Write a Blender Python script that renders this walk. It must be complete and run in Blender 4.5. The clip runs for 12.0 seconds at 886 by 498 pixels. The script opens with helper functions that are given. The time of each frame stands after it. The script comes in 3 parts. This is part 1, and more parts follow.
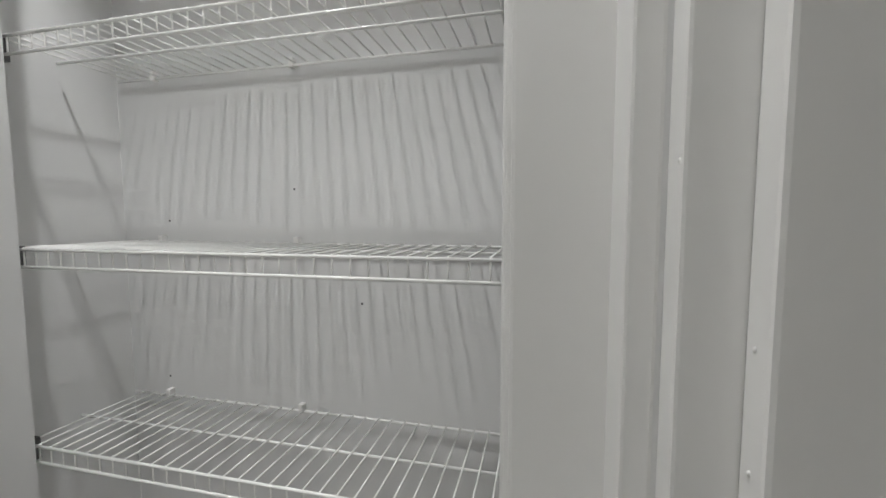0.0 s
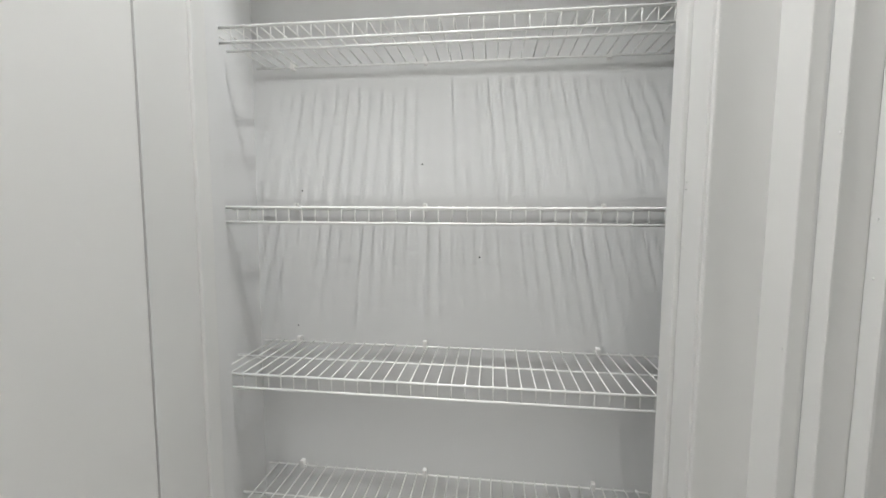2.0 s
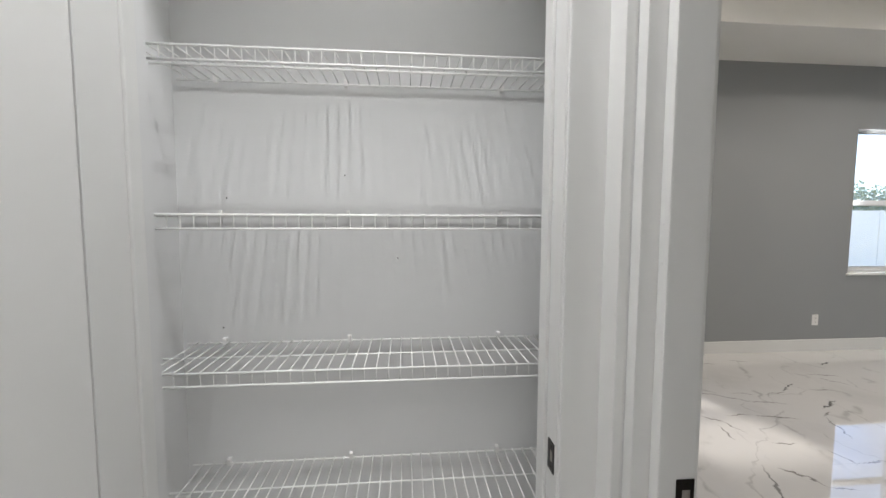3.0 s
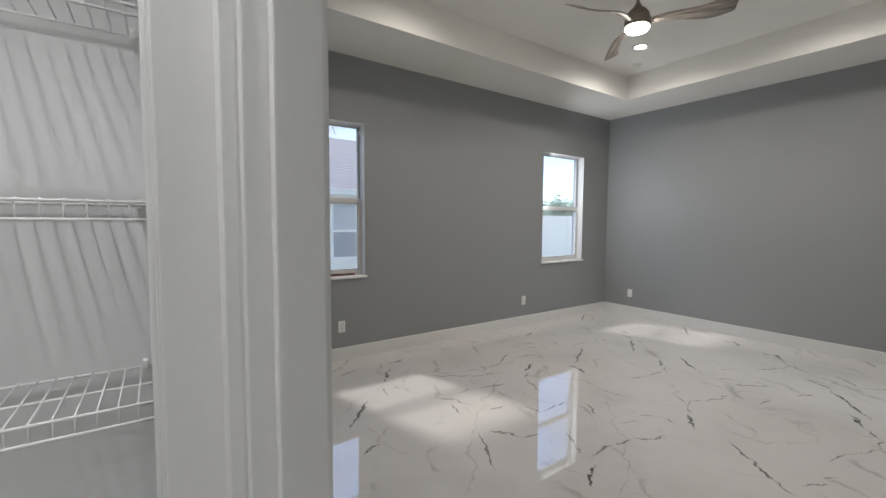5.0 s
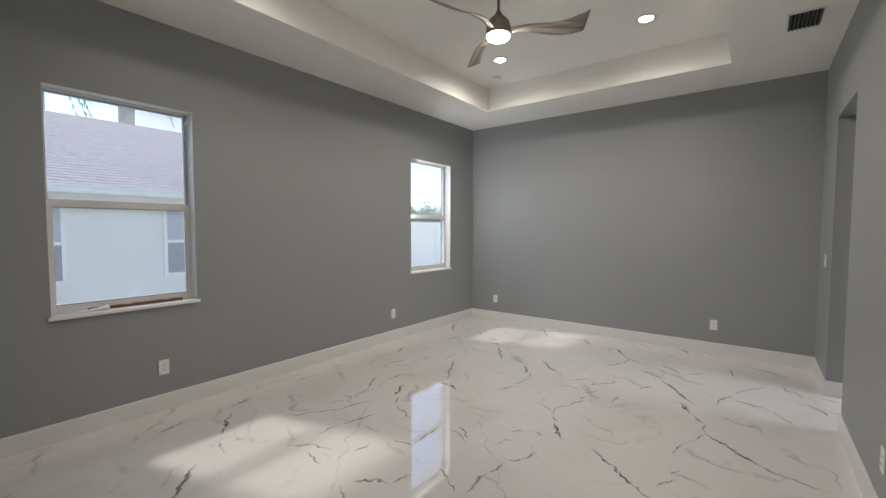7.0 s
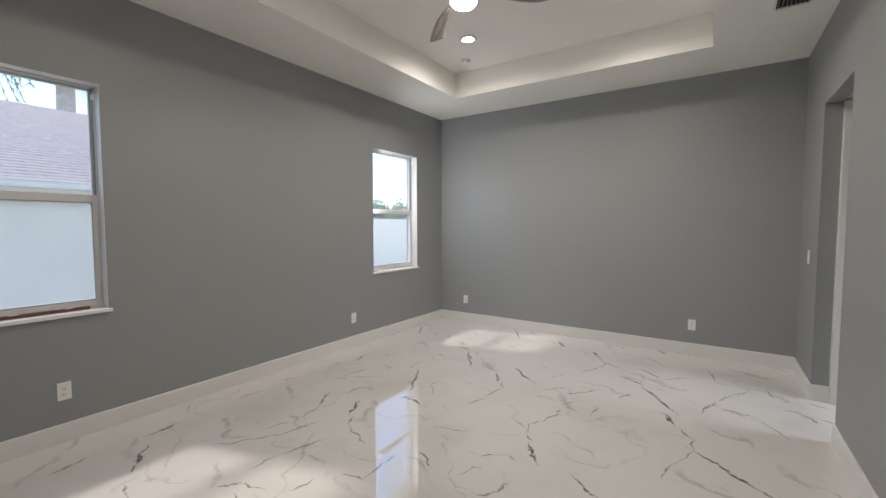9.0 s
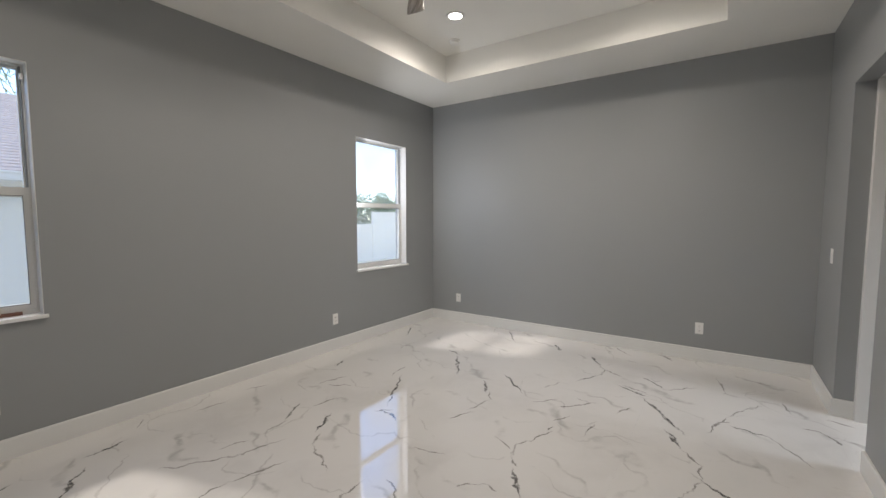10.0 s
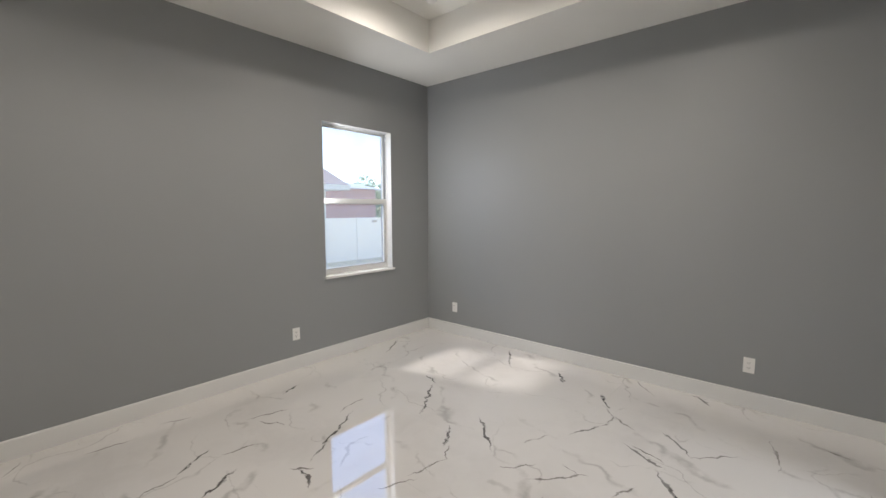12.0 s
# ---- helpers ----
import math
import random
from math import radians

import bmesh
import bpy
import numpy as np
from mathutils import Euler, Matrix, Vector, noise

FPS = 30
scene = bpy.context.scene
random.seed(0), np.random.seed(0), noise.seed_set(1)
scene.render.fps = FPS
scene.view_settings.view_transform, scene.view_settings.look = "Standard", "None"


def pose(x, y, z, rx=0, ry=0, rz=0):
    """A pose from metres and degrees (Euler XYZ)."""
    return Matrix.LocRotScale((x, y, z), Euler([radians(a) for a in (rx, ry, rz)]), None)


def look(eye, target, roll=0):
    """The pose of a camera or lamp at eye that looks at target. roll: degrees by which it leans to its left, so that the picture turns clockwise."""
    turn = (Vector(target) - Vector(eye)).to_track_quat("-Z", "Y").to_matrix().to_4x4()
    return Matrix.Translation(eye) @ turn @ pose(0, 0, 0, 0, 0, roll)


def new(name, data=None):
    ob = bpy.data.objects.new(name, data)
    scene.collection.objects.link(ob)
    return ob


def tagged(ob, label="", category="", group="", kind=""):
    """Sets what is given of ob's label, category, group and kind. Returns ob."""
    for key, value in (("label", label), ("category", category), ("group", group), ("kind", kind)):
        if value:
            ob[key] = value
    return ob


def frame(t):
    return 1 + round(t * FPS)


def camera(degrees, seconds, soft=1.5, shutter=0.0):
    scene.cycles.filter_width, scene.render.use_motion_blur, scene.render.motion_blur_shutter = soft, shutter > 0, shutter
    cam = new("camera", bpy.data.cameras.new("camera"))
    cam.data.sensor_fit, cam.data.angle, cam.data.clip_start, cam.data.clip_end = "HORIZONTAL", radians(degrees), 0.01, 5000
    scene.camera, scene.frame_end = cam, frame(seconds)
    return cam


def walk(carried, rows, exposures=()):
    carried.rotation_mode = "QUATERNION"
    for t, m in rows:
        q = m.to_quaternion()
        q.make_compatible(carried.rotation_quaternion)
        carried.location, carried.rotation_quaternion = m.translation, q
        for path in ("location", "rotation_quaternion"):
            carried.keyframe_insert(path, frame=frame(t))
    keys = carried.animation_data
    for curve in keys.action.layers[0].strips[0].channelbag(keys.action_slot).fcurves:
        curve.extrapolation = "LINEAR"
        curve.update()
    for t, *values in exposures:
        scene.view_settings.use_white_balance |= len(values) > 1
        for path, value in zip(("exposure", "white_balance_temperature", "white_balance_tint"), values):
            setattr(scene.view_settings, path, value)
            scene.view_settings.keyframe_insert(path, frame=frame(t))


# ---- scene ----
cam = camera(94.5, 12.0)
PATH = [
    (0, (0.707, -0.039, 1.582), (0.244, 1.901, 1.43), -0.1),
    (0.5, (0.651, -0.059, 1.547), (0.136, 1.865, 1.369), 0.2),
    (0.8, (0.575, -0.108, 1.526), (0.075, 1.821, 1.35), 0.4),
    (1, (0.534, -0.134, 1.52), (0.039, 1.795, 1.332), 0.3),
    (1.5, (0.415, -0.242, 1.49), (0.012, 1.708, 1.306), 0.3),
    (2, (0.322, -0.37, 1.505), (0.086, 1.608, 1.333), 0.3),
    (2.5, (0.293, -0.476, 1.509), (0.258, 1.518, 1.355), 0.2),
    (3, (0.312, -0.546, 1.511), (0.495, 1.44, 1.361), 0.2),
    (3.5, (0.371, -0.594, 1.494), (0.808, 1.352, 1.347), 0.0),
    (3.7, (0.403, -0.604, 1.492), (0.941, 1.317, 1.348), 0.2),
    (5.3, (0.731, -0.443, 1.479), (1.976, 1.117, 1.353), 0.2),
    (5.5, (0.76, -0.425, 1.48), (2.065, 1.085, 1.357), 0.1),
    (6, (0.851, -0.373, 1.492), (2.283, 1.019, 1.374), 0.1),
    (6.5, (0.921, -0.309, 1.517), (2.445, 0.982, 1.407), 0.1),
    (7, (0.993, -0.244, 1.528), (2.579, 0.97, 1.428), 0.1),
    (9, (1.399, -0.064, 1.507), (3.06, 1.043, 1.395), -0.0),
    (9.5, (1.595, -0.031, 1.518), (3.254, 1.078, 1.389), -0.0),
    (10, (1.807, -0.026, 1.528), (3.454, 1.098, 1.382), -0.0),
    (10.5, (2.061, -0.037, 1.571), (3.691, 1.108, 1.399), -0.1),
    (11, (2.318, -0.073, 1.599), (3.921, 1.109, 1.416), -0.1),
    (11.5, (2.62, -0.096, 1.611), (4.177, 1.144, 1.415), -0.0),
    (12, (2.916, -0.091, 1.608), (4.421, 1.213, 1.417), -0.1),
]
walk(cam, [(t, look(eye, target, roll)) for t, eye, target, roll in PATH],
     [(0.0, 2.1, 6500, 11), (0.5, 2.43, 6500, 10), (1.5, 2.56, 6490, 10), (2.5, 2.6, 6450, 11), (3.7, 2.27, 6400, 13), (5.3, 2.22, 6370, 12), (6.0, 2.28, 6450, 12), (7.0, 2.31, 6550, 12), (9.0, 2.37, 6580, 13), (10.5, 2.35, 6610, 13), (12.0, 2.42, 6610, 13)])

# ---- plan, metres ----
NORTH, EAST, SOUTH, WEST = 3.675, 6.957, -0.79, 0.915      # bedroom wall faces
CEIL, TRAY_TOP, HALL_CEIL = 3.205, 3.525, 3.56
TRAY = (1.745, 6.125, 0.013, 2.875)                         # x0, x1, y0, y1
HALL_X = 0.79                                               # hall face of the bedroom's west wall
WIN_X = ((1.583, 2.530), (5.362, 6.308))
SILL, HEAD = 0.90, 2.525
DOOR_HEAD = 2.50
CLO_HEAD = 3.02                                             # the closet opening is taller than the bedroom door
CLO_BACK, CLO_LEFT, CLO_FRONT = 0.875, -0.430, 0.376
SHELF_Z = (1.948, 1.517, 1.090, 0.668, 0.245)

# ---- world and light ----
world = bpy.data.worlds.new("world")
scene.world = world
world.use_nodes = True
wn = world.node_tree
sky = wn.nodes.new("ShaderNodeTexSky")
sky.sky_type, sky.sun_disc = "NISHITA", False
SUN_DIR = Vector((0.245, -0.87, -1.0)).normalized()          # the way the sunlight travels
sky.air_density, sky.dust_density, sky.ozone_density = 0.8, 0.0, 2.5
sky.sun_elevation = math.asin(-SUN_DIR.z)
sky.sun_rotation = math.atan2(-SUN_DIR.x, -SUN_DIR.y)
co = wn.nodes.new("ShaderNodeTexCoord")
puff = wn.nodes.new("ShaderNodeTexNoise")
puff.inputs["Scale"].default_value, puff.inputs["Detail"].default_value = 4.5, 6
cover = wn.nodes.new("ShaderNodeMapRange")
cover.inputs[1].default_value, cover.inputs[2].default_value, cover.inputs[4].default_value = 0.42, 0.64, 0.88
cloud_mix = wn.nodes.new("ShaderNodeMix")
cloud_mix.data_type = "RGBA"
cloud_mix.inputs[7].default_value = (1.62, 1.63, 1.64, 1)     # sunlit cloud, in the sky texture's units
wn.links.new(co.outputs["Generated"], puff.inputs["Vector"])
wn.links.new(puff.outputs[0], cover.inputs[0])
wn.links.new(cover.outputs[0], cloud_mix.inputs[0])
wn.links.new(sky.outputs[0], cloud_mix.inputs[6])
wn.links.new(cloud_mix.outputs[2], wn.nodes["Background"].inputs[0])
wn.nodes["Background"].inputs[1].default_value = 0.1


def lamp(name, kind, m, energy, color=(1, 1, 1), **more):
    data = bpy.data.lights.new(name, kind)
    data.energy, data.color = energy, color
    ob = new(name, data)
    ob.matrix_world = m
    if "size" in more:
        data.shape, data.size, data.size_y = "RECTANGLE", more["size"][0], more["size"][1]
    if "radius" in more:
        data.shadow_soft_size = more["radius"]
    if "angle" in more:
        data.angle = radians(more["angle"])
    return ob


lamp("sun", "SUN", look((0, 0, 0), SUN_DIR), 0.41, (1.0, 0.95, 0.87), angle=4.5)
WARM = (1.0, 0.93, 0.83)
for x, power in ((2.56, 6.3), (5.335, 13.5)):
    for y in (0.655, 2.235):
        spot = lamp("downlight_lamp", "SPOT", look((x, y, TRAY_TOP - 0.03), (x, y, 0)), power, WARM, radius=0.06).data
        spot.spot_size, spot.spot_blend = radians(170), 0.8
spot = lamp("fan_lamp", "SPOT", look((3.93, 1.45, 3.02), (3.93, 1.45, 0)), 5.5, WARM, radius=0.07).data
spot.spot_size, spot.spot_blend = radians(170), 0.35
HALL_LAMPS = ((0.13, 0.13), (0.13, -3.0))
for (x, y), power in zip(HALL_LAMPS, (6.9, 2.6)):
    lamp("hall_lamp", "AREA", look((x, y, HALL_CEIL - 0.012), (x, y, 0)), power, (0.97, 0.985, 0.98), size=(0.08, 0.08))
# added strip lamp, unseen on window_2's left reveal, to brighten the east wall
lamp("reveal_fill_lamp", "AREA", look((WIN_X[1][0] + 0.012, NORTH + 0.045, 1.72), (WIN_X[1][0] + 0.9, NORTH - 0.75, 1.55)), 3.3, (0.92, 0.96, 1.0), size=(0.05, 1.5))
lamp("bathroom_window_daylight", "AREA", look((5.66, -2.97, 1.7), (5.66, -0.85, 0)), 2.8, (0.82, 0.91, 1.0), size=(0.8, 1.0)).data.spread = radians(80)


# ---- materials ----
def material(name, base, rough=0.5, metal=0.0, vary=0.0, scale=6.0, bump=0.0, bump_scale=120.0, coat=0.0):
    m = bpy.data.materials.new(name)
    m.use_nodes = True
    n, l = m.node_tree.nodes, m.node_tree.links
    b = n["Principled BSDF"]
    b.inputs["Base Color"].default_value = (*base, 1)
    b.inputs["Roughness"].default_value, b.inputs["Metallic"].default_value = rough, metal
    b.inputs["Coat Weight"].default_value = coat
    geo = n.new("ShaderNodeNewGeometry")
    if vary:
        t = n.new("ShaderNodeTexNoise")
        t.inputs["Scale"].default_value, t.inputs["Detail"].default_value = scale, 5
        l.new(geo.outputs["Position"], t.inputs["Vector"])
        r = n.new("ShaderNodeMapRange")
        r.inputs[1].default_value, r.inputs[2].default_value = 0.3, 0.7
        r.inputs[3].default_value, r.inputs[4].default_value = 1 - vary, 1 + vary
        l.new(t.outputs[0], r.inputs[0])
        mul = n.new("ShaderNodeVectorMath")
        mul.operation = "SCALE"
        mul.inputs[0].default_value = base
        l.new(r.outputs[0], mul.inputs["Scale"])
        l.new(mul.outputs[0], b.inputs["Base Color"])
        rr = n.new("ShaderNodeMapRange")
        rr.inputs[3].default_value, rr.inputs[4].default_value = max(0.02, rough * 0.85), min(1, rough * 1.15)
        l.new(t.outputs[0], rr.inputs[0])
        l.new(rr.outputs[0], b.inputs["Roughness"])
    if bump:
        t2 = n.new("ShaderNodeTexNoise")
        t2.inputs["Scale"].default_value, t2.inputs["Detail"].default_value = bump_scale, 3
        l.new(geo.outputs["Position"], t2.inputs["Vector"])
        bp = n.new("ShaderNodeBump")
        bp.inputs["Strength"].default_value, bp.inputs["Distance"].default_value = bump, 0.002
        l.new(t2.outputs[0], bp.inputs["Height"])
        l.new(bp.outputs[0], b.inputs["Normal"])
    return m


GREY = material("grey_wall_paint", (0.285, 0.295, 0.298), 0.5, vary=0.012, scale=1.5, bump=0.12, bump_scale=260)
WHITE = material("white_wall_paint", (0.70, 0.70, 0.695), 0.55, vary=0.008, scale=2.0, bump=0.06, bump_scale=260)
CEILING = material("ceiling_paint", (0.85, 0.84, 0.80), 0.7, vary=0.02, scale=1.2, bump=0.15, bump_scale=200)
TRIM = material("white_trim_paint", (0.72, 0.717, 0.70), 0.3, vary=0.008, scale=3, bump=0.05, bump_scale=45)
WIRE = material("white_coated_wire", (0.88, 0.88, 0.86), 0.22, vary=0.03, scale=9)
CAP = material("grey_wire_end", (0.12, 0.12, 0.12), 0.5, vary=0.1)
VINYL = material("white_vinyl", (0.66, 0.66, 0.64), 0.35, vary=0.02, scale=4)
SILLM = material("white_marble_sill", (0.80, 0.80, 0.79), 0.15, vary=0.04, scale=9)
BRONZE = material("oil_rubbed_bronze", (0.018, 0.014, 0.012), 0.35, 0.9, vary=0.3, scale=30)
STEEL = material("worn_steel", (0.35, 0.32, 0.29), 0.35, 1.0, vary=0.2, scale=40)
PLASTIC = material("white_plastic", (0.80, 0.79, 0.77), 0.35, vary=0.02, scale=8)
SLOT = material("dark_slot", (0.03, 0.03, 0.03), 0.6, vary=0.1)
LOUVRE = material("grey_louvre", (0.13, 0.13, 0.125), 0.4, vary=0.1)
BLACK = material("black_duct", (0.01, 0.01, 0.01), 0.8, vary=0.2)
NICKEL = material("brushed_bronze_fan_metal", (0.26, 0.225, 0.185), 0.45, 0.7, vary=0.15, scale=30)
TRACK = material("grey_window_track", (0.22, 0.22, 0.215), 0.5, vary=0.1, scale=20)
BROWN = material("brown_track_tape", (0.16, 0.075, 0.055), 0.7, vary=0.3, scale=25)
STUCCO = material("pale_stucco", (0.76, 0.745, 0.68), 0.85, vary=0.05, scale=1.5, bump=0.5, bump_scale=60)
SHINGLE = material("brown_grey_shingle", (0.56, 0.45, 0.40), 0.9, vary=0.2, scale=12, bump=0.6, bump_scale=80)
FASCIA = material("white_fascia", (0.82, 0.81, 0.77), 0.5, vary=0.03)
FENCE = material("white_vinyl_fence", (0.88, 0.83, 0.75), 0.4, vary=0.03)
REDWALL = material("red_brown_wall", (0.50, 0.31, 0.28), 0.85, vary=0.1, scale=2)
BARK = material("palm_bark", (0.36, 0.31, 0.26), 0.9, vary=0.3, scale=12, bump=0.6, bump_scale=30)
LEAF = material("palm_leaf", (0.11, 0.14, 0.07), 0.5, vary=0.3, scale=3)
BUSH = material("hedge_leaf", (0.19, 0.24, 0.13), 0.6, vary=0.3, scale=2)
for leaf in (LEAF, BUSH):                                   # thin leaves let light through
    ln, ll = leaf.node_tree.nodes, leaf.node_tree.links
    thin, both = ln.new("ShaderNodeBsdfTranslucent"), ln.new("ShaderNodeMixShader")
    thin.inputs[0].default_value = (0.42, 0.50, 0.28, 1)
    both.inputs[0].default_value = 0.6
    ll.new(ln["Principled BSDF"].outputs[0], both.inputs[1])
    ll.new(thin.outputs[0], both.inputs[2])
    ll.new(both.outputs[0], ln["Material Output"].inputs[0])
GRASS = material("sandy_yard", (0.58, 0.54, 0.40), 0.9, vary=0.2, scale=2.5, bump=0.6, bump_scale=40)
DARKGLASS = material("neighbour_glass", (0.20, 0.22, 0.25), 0.15, vary=0.1)
BLINDGLASS = material("neighbour_glass_with_blind", (0.40, 0.42, 0.45), 0.2, vary=0.06)
GROUT = material("white_grout", (0.66, 0.65, 0.63), 0.5, vary=0.03, scale=20)


def wood_material():
    m = material("weathered_grey_wood", (0.24, 0.205, 0.175), 0.5)
    n, l = m.node_tree.nodes, m.node_tree.links
    co = n.new("ShaderNodeTexCoord")
    mp = n.new("ShaderNodeMapping")
    mp.inputs["Scale"].default_value = (3, 45, 12)
    t = n.new("ShaderNodeTexNoise")
    t.inputs["Scale"].default_value, t.inputs["Detail"].default_value = 1.0, 6
    ramp = n.new("ShaderNodeValToRGB")
    ramp.color_ramp.elements[0].position, ramp.color_ramp.elements[0].color = 0.32, (0.13, 0.112, 0.098, 1)
    ramp.color_ramp.elements[1].position, ramp.color_ramp.elements[1].color = 0.62, (0.42, 0.38, 0.335, 1)
    l.new(co.outputs["Object"], mp.inputs[0])
    l.new(mp.outputs[0], t.inputs["Vector"])
    l.new(t.outputs[0], ramp.inputs[0])
    l.new(ramp.outputs[0], n["Principled BSDF"].inputs["Base Color"])
    return m


WOOD = wood_material()


def glow(name, color, strength):
    m = bpy.data.materials.new(name)
    m.use_nodes = True
    b = m.node_tree.nodes["Principled BSDF"]
    b.inputs["Base Color"].default_value = (0.9, 0.88, 0.84, 1)
    b.inputs["Emission Color"].default_value, b.inputs["Emission Strength"].default_value = (*color, 1), strength
    return m


LENS = glow("lit_lamp_diffuser", WARM, 9.0)


def glass_material():
    m = bpy.data.materials.new("window_glass")
    m.use_nodes = True
    n, l = m.node_tree.nodes, m.node_tree.links
    n.remove(n["Principled BSDF"])
    clear, gloss, mix, face, power = (n.new("ShaderNode" + k) for k in ("BsdfTransparent", "BsdfGlossy", "MixShader", "LayerWeight", "Math"))
    clear.inputs[0].default_value = (0.96, 0.975, 0.98, 1)
    gloss.inputs["Roughness"].default_value = 0.0
    power.operation, power.inputs[1].default_value = "POWER", 4.0
    l.new(face.outputs["Facing"], power.inputs[0])
    l.new(power.outputs[0], mix.inputs[0])
    l.new(clear.outputs[0], mix.inputs[1])
    l.new(gloss.outputs[0], mix.inputs[2])
    # pale translucent layer puts a hazy glare over the view outside
    veil, veil_mix = n.new("ShaderNodeBsdfTranslucent"), n.new("ShaderNodeMixShader")
    veil_mix.inputs[0].default_value = 0.10
    l.new(mix.outputs[0], veil_mix.inputs[1])
    l.new(veil.outputs[0], veil_mix.inputs[2])
    l.new(veil_mix.outputs[0], n["Material Output"].inputs[0])
    return m


GLASS = glass_material()

# the bold printed veins of the marble: middle x, y, half length, heading in degrees
BOLD = [(2.16, 3.27, 0.10, 15), (2.45, 3.01, 0.17, 53), (2.72, 3.32, 0.12, 10), (1.91, 2.41, 0.23, 50), (1.78, 1.91, 0.08, 21),
        (3.75, 2.75, 0.13, 30), (5.25, 1.53, 0.20, -133), (3.92, 0.91, 0.12, -147), (3.69, 0.45, 0.20, -130), (5.31, 0.29, 0.25, -147),
        (4.98, 0.20, 0.12, -151), (4.42, -0.14, 0.25, -130), (3.76, 2.39, 0.12, 25), (4.70, 3.27, 0.10, 18), (4.52, 2.35, 0.30, 29),
        (4.13, 2.07, 0.10, -102), (5.37, 2.22, 0.26, 34), (5.69, 2.47, 0.10, -114), (5.04, 1.72, 0.12, 30), (6.67, 2.20, 0.22, -148),
        (6.53, 1.54, 0.12, -149), (6.31, 1.05, 0.12, -149), (6.10, 3.47, 0.20, 34), (2.72, 0.92, 0.12, 28)]
FINE = [(5.69, 0.58, 0.14, -116), (5.47, 0.40, 0.13, -143), (5.99, 0.44, 0.15, -135), (6.85, 0.43, 0.10, -131), (5.76, 0.99, 0.14, -28),
        (5.40, -0.25, 0.12, -102), (2.39, 1.47, 0.20, -117)]

DARK_THREADS = [(1.96, 2.45, 0.16, 52), (2.62, 1.59, 0.07, -36), (2.68, 1.51, 0.05, -75), (2.77, 1.43, 0.07, -23), (2.91, 1.15, 0.05, -123), (2.97, 1.26, 0.07, -114),
                (3.48, 1.46, 0.11, -125), (4.13, 2.05, 0.08, -106), (4.16, 2.16, 0.07, -46), (4.21, -0.51, 0.08, -98), (4.25, -0.37, 0.07, -114), (4.44, 1.61, 0.11, -27),
                (4.49, 0.98, 0.11, -26), (4.63, 0.96, 0.04, -11), (5.59, -0.72, 0.07, -146), (5.67, -0.63, 0.05, -109), (5.74, 0.57, 0.10, -107), (5.93, -0.81, 0.07, -106)]
THREADS_WEST = [(2.27, 2.67, 0.09, -101), (2.58, 2.06, 0.10, -96), (2.62, 2.26, 0.07, -42), (2.69, 2.13, 0.09, -75), (2.86, 1.90, 0.07, -15), (2.88, 2.29, 0.10, -1),
                (2.97, 2.64, 0.22, -36), (2.97, 3.52, 0.07, 56), (3.01, 1.05, 0.12, 6), (3.09, 1.71, 0.07, -79), (3.14, 2.24, 0.17, -19), (3.22, 1.03, 0.10, -19),
                (3.23, 2.66, 0.09, -17), (3.26, 1.65, 0.16, 4), (3.30, 2.48, 0.15, -12), (3.43, 0.95, 0.12, -23), (3.44, 3.37, 0.13, -9), (3.45, 2.06, 0.16, -115),
                (3.52, 2.64, 0.11, 10), (3.53, 0.24, 0.07, -127), (3.53, 1.16, 0.08, -28)]
THREADS_MIDDLE = [(3.58, 2.25, 0.06, 38), (3.71, 0.14, 0.08, -33), (3.75, 1.12, 0.08, -43), (3.80, 1.01, 0.06, -97), (3.85, 3.42, 0.09, -16), (3.87, 0.11, 0.04, -24),
                  (3.90, 1.52, 0.10, -78), (4.00, 2.67, 0.10, -19), (4.11, 1.00, 0.06, 37), (4.23, 0.13, 0.14, 159), (4.23, 1.05, 0.08, 10), (4.27, 1.15, 0.08, -126),
                  (4.31, 2.83, 0.10, -59), (4.35, 1.05, 0.05, -24), (4.36, 2.98, 0.15, -19), (4.46, 0.05, 0.10, 165), (4.64, 0.03, 0.08, -176), (4.69, 1.57, 0.13, -11),
                  (4.78, 0.72, 0.10, -10), (4.79, 0.08, 0.08, -145), (4.84, 0.94, 0.08, -26)]
THREADS_EAST = [(4.88, 1.59, 0.08, 35), (4.89, 2.62, 0.14, 9), (4.90, 0.72, 0.05, -19), (5.06, 1.15, 0.11, -44), (5.13, 0.90, 0.18, -43), (5.24, 0.88, 0.06, -108),
                (5.25, -0.45, 0.18, -148), (5.25, 0.57, 0.10, -23), (5.34, -0.04, 0.13, -15), (5.41, 1.22, 0.10, -18), (5.47, -0.11, 0.04, -84), (5.47, -0.08, 0.08, -18),
                (5.68, -0.17, 0.14, -25), (5.88, -0.29, 0.10, -36), (5.98, 0.22, 0.14, -45), (5.99, 0.91, 0.10, 179), (6.01, -0.51, 0.11, -172), (6.04, 0.81, 0.10, -114),
                (6.16, 0.97, 0.09, -138), (6.27, -0.07, 0.20, -172), (6.53, -0.38, 0.06, -93), (6.81, 0.88, 0.16, -136)]
THREADS = THREADS_WEST + THREADS_MIDDLE + THREADS_EAST


